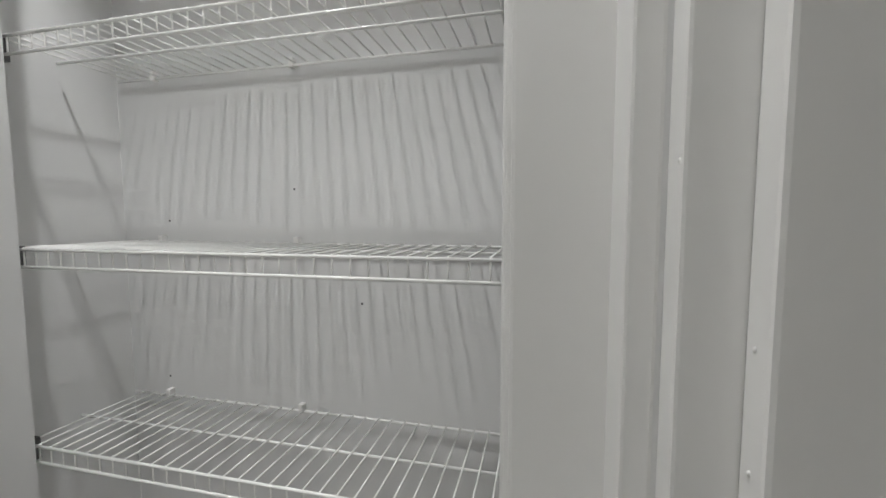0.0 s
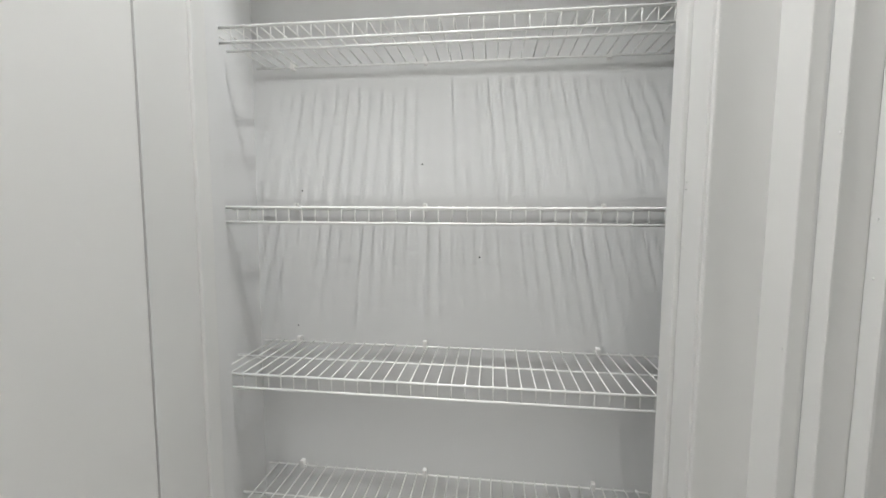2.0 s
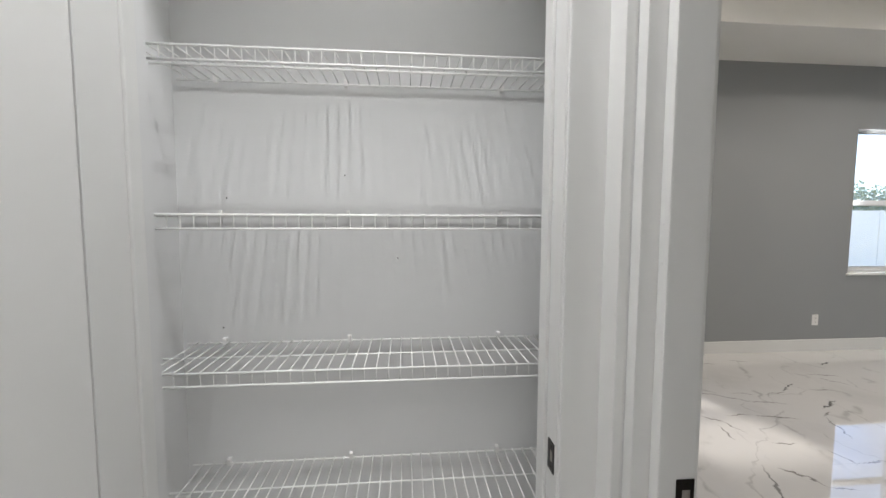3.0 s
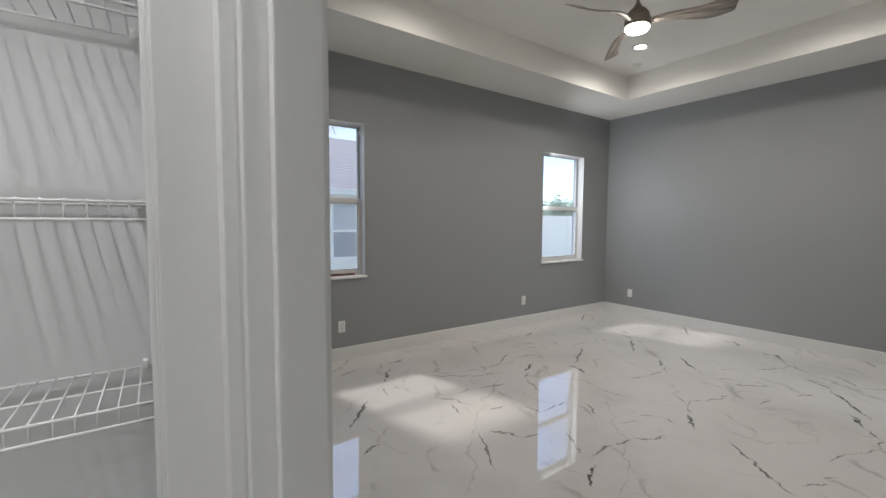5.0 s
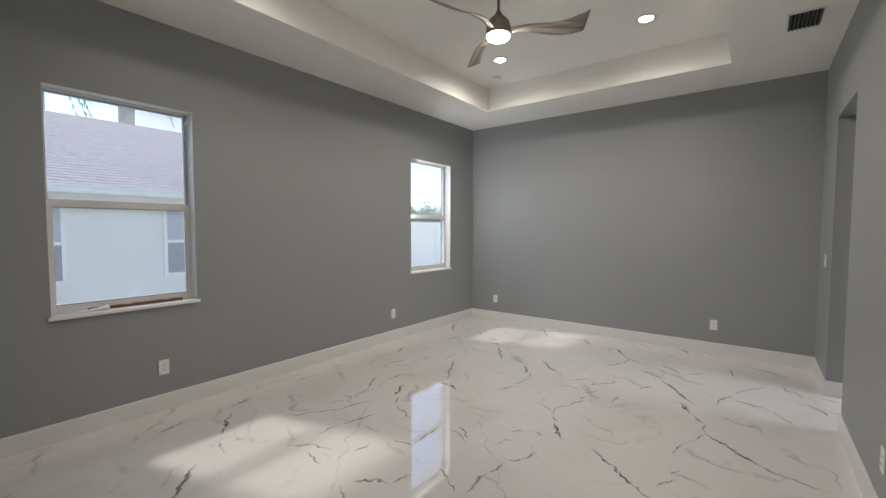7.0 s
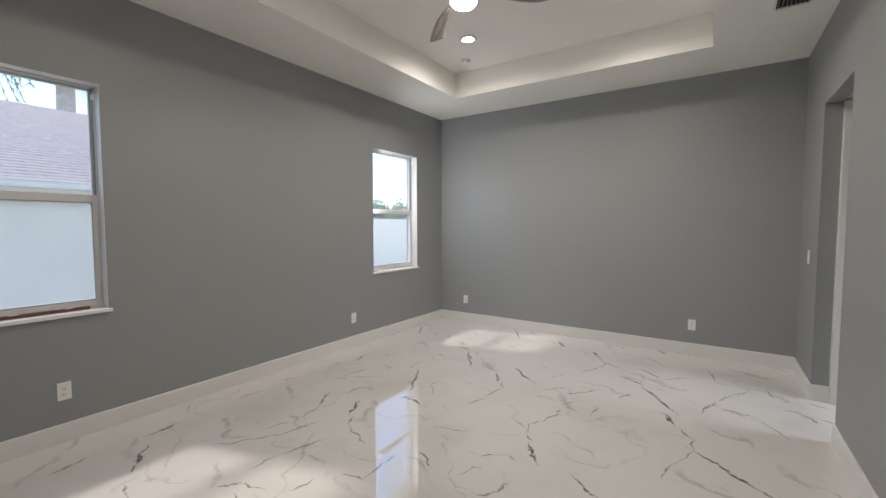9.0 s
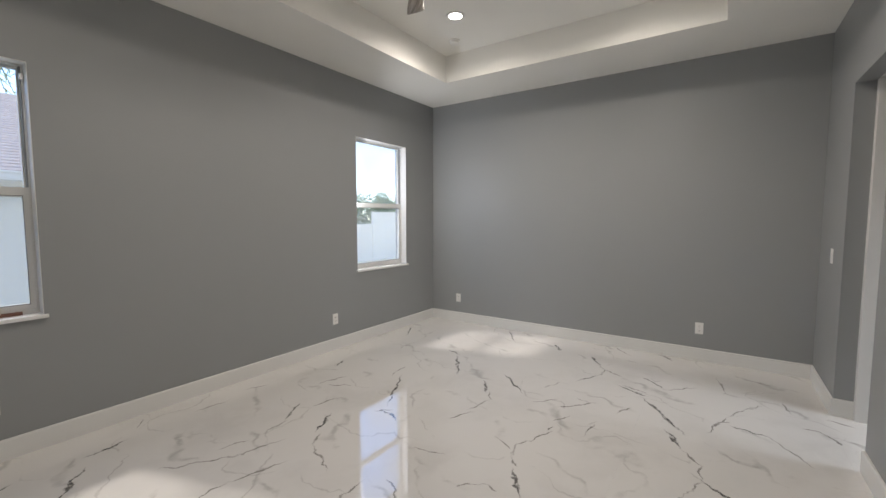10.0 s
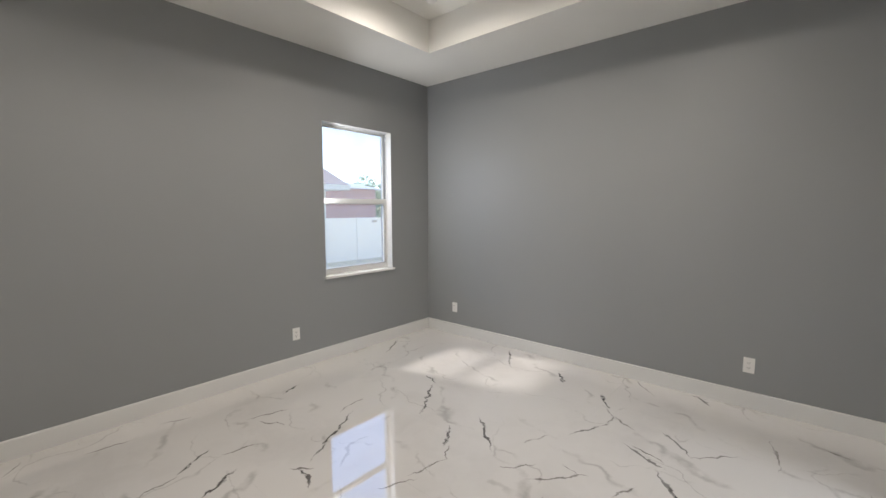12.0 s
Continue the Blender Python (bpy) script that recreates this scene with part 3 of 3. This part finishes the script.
def wire_shelf(z, name="wire_shelf"):
    x0, x1 = -0.4096, HALL_X + 0.045
    yb, yf = CLO_BACK - 0.012, 0.588
    root = thing(name, None, "white coated wire closet shelf with a front lip", "shelf", "closet shelves")
    root.location = (x0, yb, z)
    w, d = x1 - x0, yf - yb
    count = 37
    if "wire" not in SHELF_MESH:
        bm = bmesh.new()
        tube(bm, (0, 0.003, 0.0035), (0, d - 0.001, 0.0035), 0.0019, 6)
        tube(bm, (0, d - 0.001, 0.0050), (0, d - 0.001, -0.038), 0.0019, 6)
        first = part("deck_wire", bm, WIRE, root)
        SHELF_MESH["wire"] = first.data
    else:
        first = new("deck_wire", SHELF_MESH["wire"])
        first.parent = root
    first.location = (w / count, 0, 0)                      # the rails run past the first wire
    for k in range(2, count + 1):
        o = new("deck_wire", SHELF_MESH["wire"])
        o.parent = root
        o.location = (w * k / count, 0, 0)
    for nm, y, zz in (("back_rail", 0, 0), ("middle_rail", d * 0.52, -0.002), ("lip_top_rail", d - 0.002, 0), ("lip_rail", d - 0.002, -0.036)):
        part(nm, tube(bmesh.new(), (0, y, zz), (w, y, zz), 0.0033, 10), WIRE, root)
    for x in (-0.292, 0.119, 0.641):
        c = bmesh.new()
        box(c, x - x0 - 0.006, x - x0 + 0.006, -0.006, 0.0118, -0.006, 0.018, bevel=0.002)
        tube(c, (x - x0, 0.0115, 0.012), (x - x0, -0.007, 0.012), 0.004, 8)
        part("wall_clip", c, PLASTIC, root)
    for y in (d - 0.002,):
        part("end_bracket", boxes((0.021, 0.038, y - 0.006, y + 0.022, -0.042, 0.007), bevel=0.002), CAP, root, "dark end bracket")
    return root


for z in SHELF_Z:
    wire_shelf(z)


# ---- strikes ----
def strike(m, label):
    root = tagged(new("strike_plate"), label, "strike plate", "strike plates")
    bm = boxes((-0.024, 0.016, -0.0022, 0, -0.038, -0.015), (-0.024, 0.016, -0.0022, 0, 0.015, 0.038), (-0.024, -0.011, -0.0022, 0, -0.015, 0.015), (0.008, 0.016, -0.0022, 0, -0.015, 0.015))
    part("plate", bm, BRONZE, root)
    part("latch_pocket", boxes((-0.011, 0.008, -0.0012, -0.0004, -0.015, 0.015)), STEEL, root, "worn metal latch pocket")
    for z in (-0.027, 0.027):
        part("screw", tube(bmesh.new(), (0, -0.003, z), (0, -0.0005, z), 0.0035, 10), BRONZE, root)
    root.matrix_world = m
    return root


strike(pose(0.903, J0, 0.925), "dark bronze strike plate on the bedroom door jamb")
strike(pose(0.673, 0.402, 0.921, 0, 0, -90), "dark bronze strike plate on the closet jamb")


# old nail holes in the closet wall, paint drips on the frames
holes = bpy.data.objects["wall_closet_back"]
for x, z in ((0.109, 1.654), (0.286, 1.373), (-0.275, 1.575), (-0.30, 1.14)):
    part("nail_hole", tube(bmesh.new(), (x, CLO_BACK - 0.0008, z), (x, CLO_BACK, z), 0.0028, 8), SLOT, holes)
for frame_ob, x, y, z in ((door_2, 0.672, 0.430, 1.565), (door_2, 0.672, 0.431, 1.552), (door_2, 0.672, 0.431, 1.445), (door_1, 0.8375, 0.248, 1.50), (door_1, 0.8375, 0.247, 1.42),
                          (door_1, 0.797, 0.268, 1.62), (door_1, 0.770, 0.305, 1.30)):
    blob = bmesh.new()
    bmesh.ops.create_uvsphere(blob, u_segments=8, v_segments=6, radius=0.0015, matrix=Matrix.Translation((x, y, z)) @ Matrix.Diagonal((1, 1, 1.5, 1)))
    part("paint_drip", blob, TRIM, frame_ob)


# ---- outlets and switches ----
def outlet(m, label, switch=False):
    root = tagged(new("light_switch" if switch else "wall_outlet"), label, "switch" if switch else "outlet", "wall plates")
    part("plate", boxes((-0.038, 0.038, -0.006, 0, -0.062, 0.062), bevel=0.002), PLASTIC, root)
    if switch:
        part("rocker", boxes((-0.016, 0.016, -0.010, -0.005, -0.033, 0.033), bevel=0.002), PLASTIC, root)
    else:
        for z in (-0.02, 0.02):
            r = part("socket", boxes((-0.017, 0.017, -0.0085, -0.005, z - 0.014, z + 0.014), bevel=0.002), PLASTIC, root)
            part("slots", boxes((-0.008, -0.0055, -0.0092, -0.008, z - 0.004, z + 0.006), (0.0055, 0.008, -0.0092, -0.008, z - 0.004, z + 0.006),
                                (-0.002, 0.002, -0.0092, -0.008, z - 0.011, z - 0.007)), SLOT, r)
    root.matrix_world = m
    return root


for x in (2.258, 4.994):
    outlet(pose(x, NORTH, 0.362), "white wall outlet low on the grey wall")
for y in (0.14, 3.207):
    outlet(pose(EAST, y, 0.352, 0, 0, -90), "white wall outlet low on the grey wall")
outlet(pose(6.45, SOUTH, 1.22, 0, 0, 180), "white light switch beside the open doorway", True)
for x in (3.75, 3.95):
    outlet(pose(x, SOUTH, 0.36, 0, 0, 180), "white wall outlet beside a second one")


# ---- ceiling fittings ----
def downlight(x, y, z, name="downlight"):
    root = tagged(new(name), "round recessed downlight, lit warm white", "ceiling light", "ceiling downlights")
    part("trim_ring", lathe(bmesh.new(), [(0.072, 0), (0.092, 0), (0.094, -0.004), (0.088, -0.008), (0.076, -0.006)]), PLASTIC, root)
    part("diffuser", lathe(bmesh.new(), [(0.074, -0.001), (0.074, -0.005), (0.05, -0.007), (0.002, -0.008)]), LENS, root, "glowing round diffuser").visible_shadow = False
    root.location = (x, y, z)
    return root


for x in (2.56, 5.335):
    for y in (0.655, 2.235):
        downlight(x, y, TRAY_TOP)
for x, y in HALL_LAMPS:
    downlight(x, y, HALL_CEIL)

det = tagged(new("smoke_detector"), "small round white smoke detector on the ceiling", "smoke detector")
part("base", lathe(bmesh.new(), [(0.06, 0), (0.064, -0.008), (0.06, -0.016)]), PLASTIC, det)
part("cover", lathe(bmesh.new(), [(0.052, -0.016), (0.05, -0.03), (0.04, -0.038), (0.004, -0.04)]), PLASTIC, det)
det.location = (5.81, 2.55, TRAY_TOP)

vent = tagged(new("ceiling_vent"), "white ceiling air vent with dark louvres", "air vent")
VX, VY = (5.26, 5.59), (-0.60, -0.395)
part("backing", boxes((VX[0], VX[1], VY[0], VY[1], CEIL - 0.002, CEIL - 0.0005)), BLACK, vent, "black duct behind the louvres")
part("frame", boxes((VX[0] - 0.02, VX[1] + 0.02, VY[0] - 0.02, VY[0], CEIL - 0.008, CEIL), (VX[0] - 0.02, VX[1] + 0.02, VY[1], VY[1] + 0.02, CEIL - 0.008, CEIL),
                    (VX[0] - 0.02, VX[0], VY[0], VY[1], CEIL - 0.008, CEIL), (VX[1], VX[1] + 0.02, VY[0], VY[1], CEIL - 0.008, CEIL)), PLASTIC, vent)
for k in range(8):
    slat = part("louvre", boxes((VX[0], VX[1], -0.0012, 0.0012, -0.009, 0.009)), LOUVRE, vent)
    slat.matrix_world = pose(0, VY[0] + 0.012 + k * 0.0258, CEIL - 0.010, 40, 0, 0)

# ceiling fan with three carved blades
FAN = Vector((3.93, 1.45, TRAY_TOP))
fan = tagged(new("ceiling_fan"), "three-blade ceiling fan with grey wood blades and light", "ceiling fan")
fan.location = FAN
part("canopy", lathe(bmesh.new(), [(0.07, 0), (0.068, -0.03), (0.045, -0.055), (0.016, -0.06)]), NICKEL, fan)
part("downrod", tube(bmesh.new(), (0, 0, -0.05), (0, 0, -0.29), 0.0125, 16), NICKEL, fan)
part("motor_housing", lathe(bmesh.new(), [(0.022, -0.27), (0.03, -0.295), (0.062, -0.32), (0.085, -0.35), (0.098, -0.40), (0.098, -0.445), (0.088, -0.455)]), NICKEL, fan)
part("light_lens", lathe(bmesh.new(), [(0.09, -0.45), (0.092, -0.465), (0.078, -0.482), (0.045, -0.492), (0.003, -0.495)]), LENS, fan, "glowing round fan light").visible_shadow = False


def blade(turn):
    bm = bmesh.new()
    rows = []
    n = 22
    for i in range(n + 1):
        u = i / n
        r = 0.07 + 0.60 * u
        width = 0.055 + 0.105 * (u ** 1.1)
        sweep = 0.05 * math.sin(u * math.pi)
        lean = -14 - 14 * math.sin(u * math.pi / 2)
        twist = radians(lean)
        dz = -0.01 - 0.005 * u + 0.015 * math.sin(u * math.pi * 2)
        row = []
        for s, t in ((-0.5, 0.004), (0, 0.007), (0.5, 0.004), (0.5, -0.004), (0, -0.007), (-0.5, -0.004)):
            skew = -0.045 * s * u ** 3
            y, z = s * width, t
            row.append(bm.verts.new((r + skew, sweep + y * math.cos(twist) - z * math.sin(twist), dz + y * math.sin(twist) + z * math.cos(twist))))
        rows.append(row)
    for a, b in zip(rows, rows[1:]):
        for k in range(6):
            bm.faces.new((a[k], a[(k + 1) % 6], b[(k + 1) % 6], b[k])).smooth = True
    bm.faces.new(rows[0][::-1])
    bm.faces.new(rows[-1])
    ob = part("blade", bm, WOOD, fan, "carved grey wood blade")
    ob.matrix_basis = pose(0, 0, -0.415, 0, 0, turn)
    return ob


for turn in (-70, 50, 170):
    blade(turn)

# ---- window sill clutter ----
tape = tagged(new("track_strip"), "brown dirty strip along the window track", "track strip")
part("strip", boxes((1.80, 2.44, NORTH + 0.062, NORTH + 0.086, SILL, SILL + 0.022), bevel=0.003), BROWN, tape)
part("label", boxes((2.02, 2.07, NORTH + 0.060, NORTH + 0.084, SILL + 0.021, SILL + 0.0235)), PLASTIC, tape, "white paper label")
part("label", boxes((2.30, 2.34, NORTH + 0.060, NORTH + 0.084, SILL + 0.021, SILL + 0.0235)), PLASTIC, tape, "white paper label")
nozzle = tagged(new("caulk_nozzle"), "white tapered plastic caulk nozzle lying on the sill", "nozzle")
bm = bmesh.new()
lathe(bm, [(0.019, 0), (0.019, 0.014), (0.014, 0.018), (0.012, 0.06), (0.004, 0.25)], sides=16)
part("tip", bm, PLASTIC, nozzle)
nozzle.matrix_world = pose(1.91, NORTH + 0.02, SILL + 0.0193, 0, -93.5, 8)

# ---- outside ----
structure("ground", boxes((-400, 400, N1, 600, -0.5, -0.35)), GRASS, "flat pale sandy yard round the house", "ground")


def far_window(parent, x0, x1, z0, z1, y):
    w = part("window", boxes((x0, x0 + 0.07, y - 0.03, y, z0, z1), (x1 - 0.07, x1, y - 0.03, y, z0, z1), (x0, x1, y - 0.032, y, z0, z0 + 0.07), (x0, x1, y - 0.032, y, z1 - 0.07, z1),
                             (x0, x1, y - 0.032, y, (z0 + z1) / 2 - 0.03, (z0 + z1) / 2 + 0.03)), FASCIA, parent, "white framed window")
    zm = (z0 + z1) / 2
    part("pane", boxes((x0 + 0.06, x1 - 0.06, y - 0.012, y - 0.004, z0 + 0.06, zm - 0.02)), DARKGLASS, w)
    part("pane", boxes((x0 + 0.06, x1 - 0.06, y - 0.012, y - 0.004, zm + 0.02, z1 - 0.06)), BLINDGLASS, w, "pane with a pale blind behind it")


house = tagged(new("neighbour_house"), "pale stucco neighbour house with a shingled roof", "house")
HY = 9.5
part("wall", boxes((-8, 9.2, HY, HY + 9, -0.4, 2.25)), STUCCO, house, "pale blue-white stucco wall")
part("soffit", boxes((-8.4, 9.6, HY - 0.45, HY + 9.4, 2.14, 2.2)), FASCIA, house)
part("gutter", boxes((-8.4, 9.6, HY - 0.56, HY - 0.452, 2.12, 2.26), bevel=0.02), FASCIA, house, "white gutter")
part("gutter_lip", boxes((-8.4, 9.6, HY - 0.590, HY - 0.561, 2.225, 2.262), bevel=0.008), FASCIA, house)
part("gutter_bead", boxes((-8.4, 9.6, HY - 0.575, HY - 0.561, 2.150, 2.170), bevel=0.004), FASCIA, house)
bm = bmesh.new()
E0, E1, RISE = HY - 0.5, HY + 4.5, 0.44
course = 0.145
n_c = int((E1 - E0) / course)
for k in range(n_c):                                        # lapped courses of shingles
    ya, yb = E0 + k * course, E0 + (k + 1) * course + 0.02
    za, zb = 2.27 + (ya - E0) * RISE, 2.27 + (yb - E0) * RISE
    za += 0.013                                             # thick lower edge of the course
    vs = [bm.verts.new(p) for p in ((-8.4, ya, za), (9.6, ya, za), (9.6, yb, zb - 0.004), (-8.4, yb, zb - 0.004), (-8.4, ya, za - 0.06), (9.6, ya, za - 0.06))]
    bm.faces.new(vs[:4])
    bm.faces.new((vs[4], vs[5], vs[1], vs[0]))
part("roof", bm, SHINGLE, house, "brown-grey asphalt shingle roof")
zt = 2.27 + (E1 - E0) * RISE
part("roof_back", boxes((-8.4, 9.6, E1, E1 + 0.25, 2.2, zt)), SHINGLE, house)
far_window(house, 1.5, 2.70, 0.52, 1.98, HY)
far_window(house, 4.20, 5.4, 0.52, 1.98, HY)

fence = tagged(new("fence"), "white vinyl privacy fence behind the yard", "fence")
FY = 13.0
for k in range(14):
    x = 10.5 + k * 2.4
    top = 1.30 if x < 14 else 1.84
    part("post", boxes((x - 0.064, x + 0.064, FY - 0.035, FY + 0.035, -0.4, top + 0.02), bevel=0.008), FENCE, fence)
    part("panel", boxes((x + 0.066, x + 2.334, FY - 0.02, FY + 0.02, -0.36, top - 0.05)), FENCE, fence)
    part("top_rail", boxes((x + 0.066, x + 2.334, FY - 0.035, FY + 0.035, top - 0.05, top), bevel=0.006), FENCE, fence)

part("latch", boxes((13.6, 13.85, FY - 0.06, FY - 0.036, 1.10, 1.19), bevel=0.006), STEEL, fence, "small grey metal latch")

far = tagged(new("far_house"), "low red-brown house with a pale grey roof", "house")
part("wall", boxes((11, 23.0, 24, 32, -0.4, 3.1)), REDWALL, far, "red-brown wall")
bm = bmesh.new()
vs = [bm.verts.new(p) for p in ((10.4, 23.4, 3.1), (23.6, 23.4, 3.1), (23.6, 32.6, 3.1), (10.4, 32.6, 3.1), (14, 28, 4.35), (18.4, 28, 4.35))]
for q in ((0, 1, 5, 4), (1, 2, 5), (2, 3, 4, 5), (3, 0, 4), (3, 2, 1, 0)):
    bm.faces.new([vs[i] for i in q])
part("roof", bm, FASCIA, far, "pale hipped roof")


def leaf_cloud(bm, centre, size, count, leaf_size, rng):
    for _ in range(count):
        d = Vector((rng.gauss(0, 1), rng.gauss(0, 1), rng.gauss(0, 1))).normalized() * (rng.random() ** 0.4)
        p = Vector(centre) + Vector((d.x * size[0], d.y * size[1], d.z * size[2]))
        a = Vector((rng.gauss(0, 1), rng.gauss(0, 1), rng.gauss(0, 1))).normalized() * leaf_size
        b = a.cross(Vector((rng.gauss(0, 1), rng.gauss(0, 1), rng.gauss(0, 1)))).normalized() * leaf_size * 0.6
        bm.faces.new([bm.verts.new(q) for q in (p - a, p + b, p + a, p - b)])


rng = random.Random(7)
bm = bmesh.new()
for k in range(34):
    x = 36 + k * 2.0 + rng.uniform(-0.8, 0.8)
    leaf_cloud(bm, (x, 60 + rng.uniform(-3, 3), 3.0 + rng.uniform(-0.4, 0.8)), (2.4, 2, 3.4 + rng.uniform(0, 1.6)), 900, 0.24, rng)
tagged(part("far_trees", bm, BUSH), "far line of green trees beyond the fence", "trees", kind="stuff")


def palm(x, y, height, seed, label):
    r = random.Random(seed)
    root = tagged(new("palm_tree"), label, "palm tree", "palms behind the house")
    root.location = (x, y, -0.4)
    bm = bmesh.new()
    pts = [Vector((0.25 * math.sin(k / 8 * 1.5), 0, height * k / 8)) for k in range(9)]
    for k, (a, b) in enumerate(zip(pts, pts[1:])):
        tube(bm, a, b, 0.30 - 0.008 * k, 12, 0.292 - 0.008 * k)
    part("trunk", bm, BARK, root)
    bm = bmesh.new()
    top = pts[-1]
    for k in range(22):
        ang, up = k * 2.4 + r.uniform(-0.2, 0.2), r.uniform(-0.5, 0.9)
        length = r.uniform(1.7, 2.3)
        prev, out = top, Vector((math.cos(ang), math.sin(ang), 0))
        for s in range(1, 13):
            u = s / 12
            p = top + out * length * u * (1 - 0.25 * u) + Vector((0, 0, up * u - 1.7 * u * u))
            tube(bm, prev, p, 0.014, 4)
            side = out.cross(Vector((0, 0, 1)))
            for sg in (-1, 1):
                tip = p + side * sg * 0.45 * math.sin(0.4 + 2.4 * u) + out * 0.18 + Vector((0, 0, -0.22))
                bm.faces.new([bm.verts.new(q) for q in (p - out * 0.03, p + out * 0.03, tip)])
            prev = p
    part("crown", bm, LEAF, root, "drooping feathery fronds")
    return root


palm(5.75, 18.0, 8.25, 3, "tall palm with drooping fronds behind the roof")
palm(3.5, 19.0, 7.8, 5, "tall palm with drooping fronds behind the roof")

# ---- floor tiles ----
TW, TL, GAP = 0.60, 1.20, 0.00012
FX, FY0, FY1 = (-1.78, 7.03), -3.66, 3.70
rng = random.Random(11)
TILES = {}


def tile_mesh(w, d, run):
    key = (round(w, 3), round(d, 3), run)
    if key not in TILES:
        bm = boxes((-w / 2 + GAP, w / 2 - GAP, -d / 2 + GAP, d / 2 - GAP, -0.009, 0))
        bmesh.ops.recalc_face_normals(bm, faces=bm.faces)
        me = bpy.data.meshes.new("tile")
        bm.to_mesh(me)
        bm.free()
        me.materials.append(MARBLE[run])
        TILES[key] = me
    return TILES[key]


for i in range(-3, 8):
    for j in range(-7, 8):
        x, y = 0.3 + i * TL + (TL / 2 if j % 2 else 0), 0.15 + j * TW
        xa, xb, ya, yb = max(x - TL / 2, FX[0]), min(x + TL / 2, FX[1]), max(y - TW / 2, FY0), min(y + TW / 2, FY1)
        if xb - xa < 0.02 or yb - ya < 0.02:
            continue
        run = sum(x > split for split in RUN_X[1:-1]), sum(y > split for split in RUN_Y[1:-1])
        t = new("tile", tile_mesh(xb - xa, yb - ya, run))
        t.parent = floor
        t.matrix_basis = pose((xa + xb) / 2, (ya + yb) / 2, 0, rng.uniform(-0.02, 0.02), rng.uniform(-0.015, 0.015), 0)
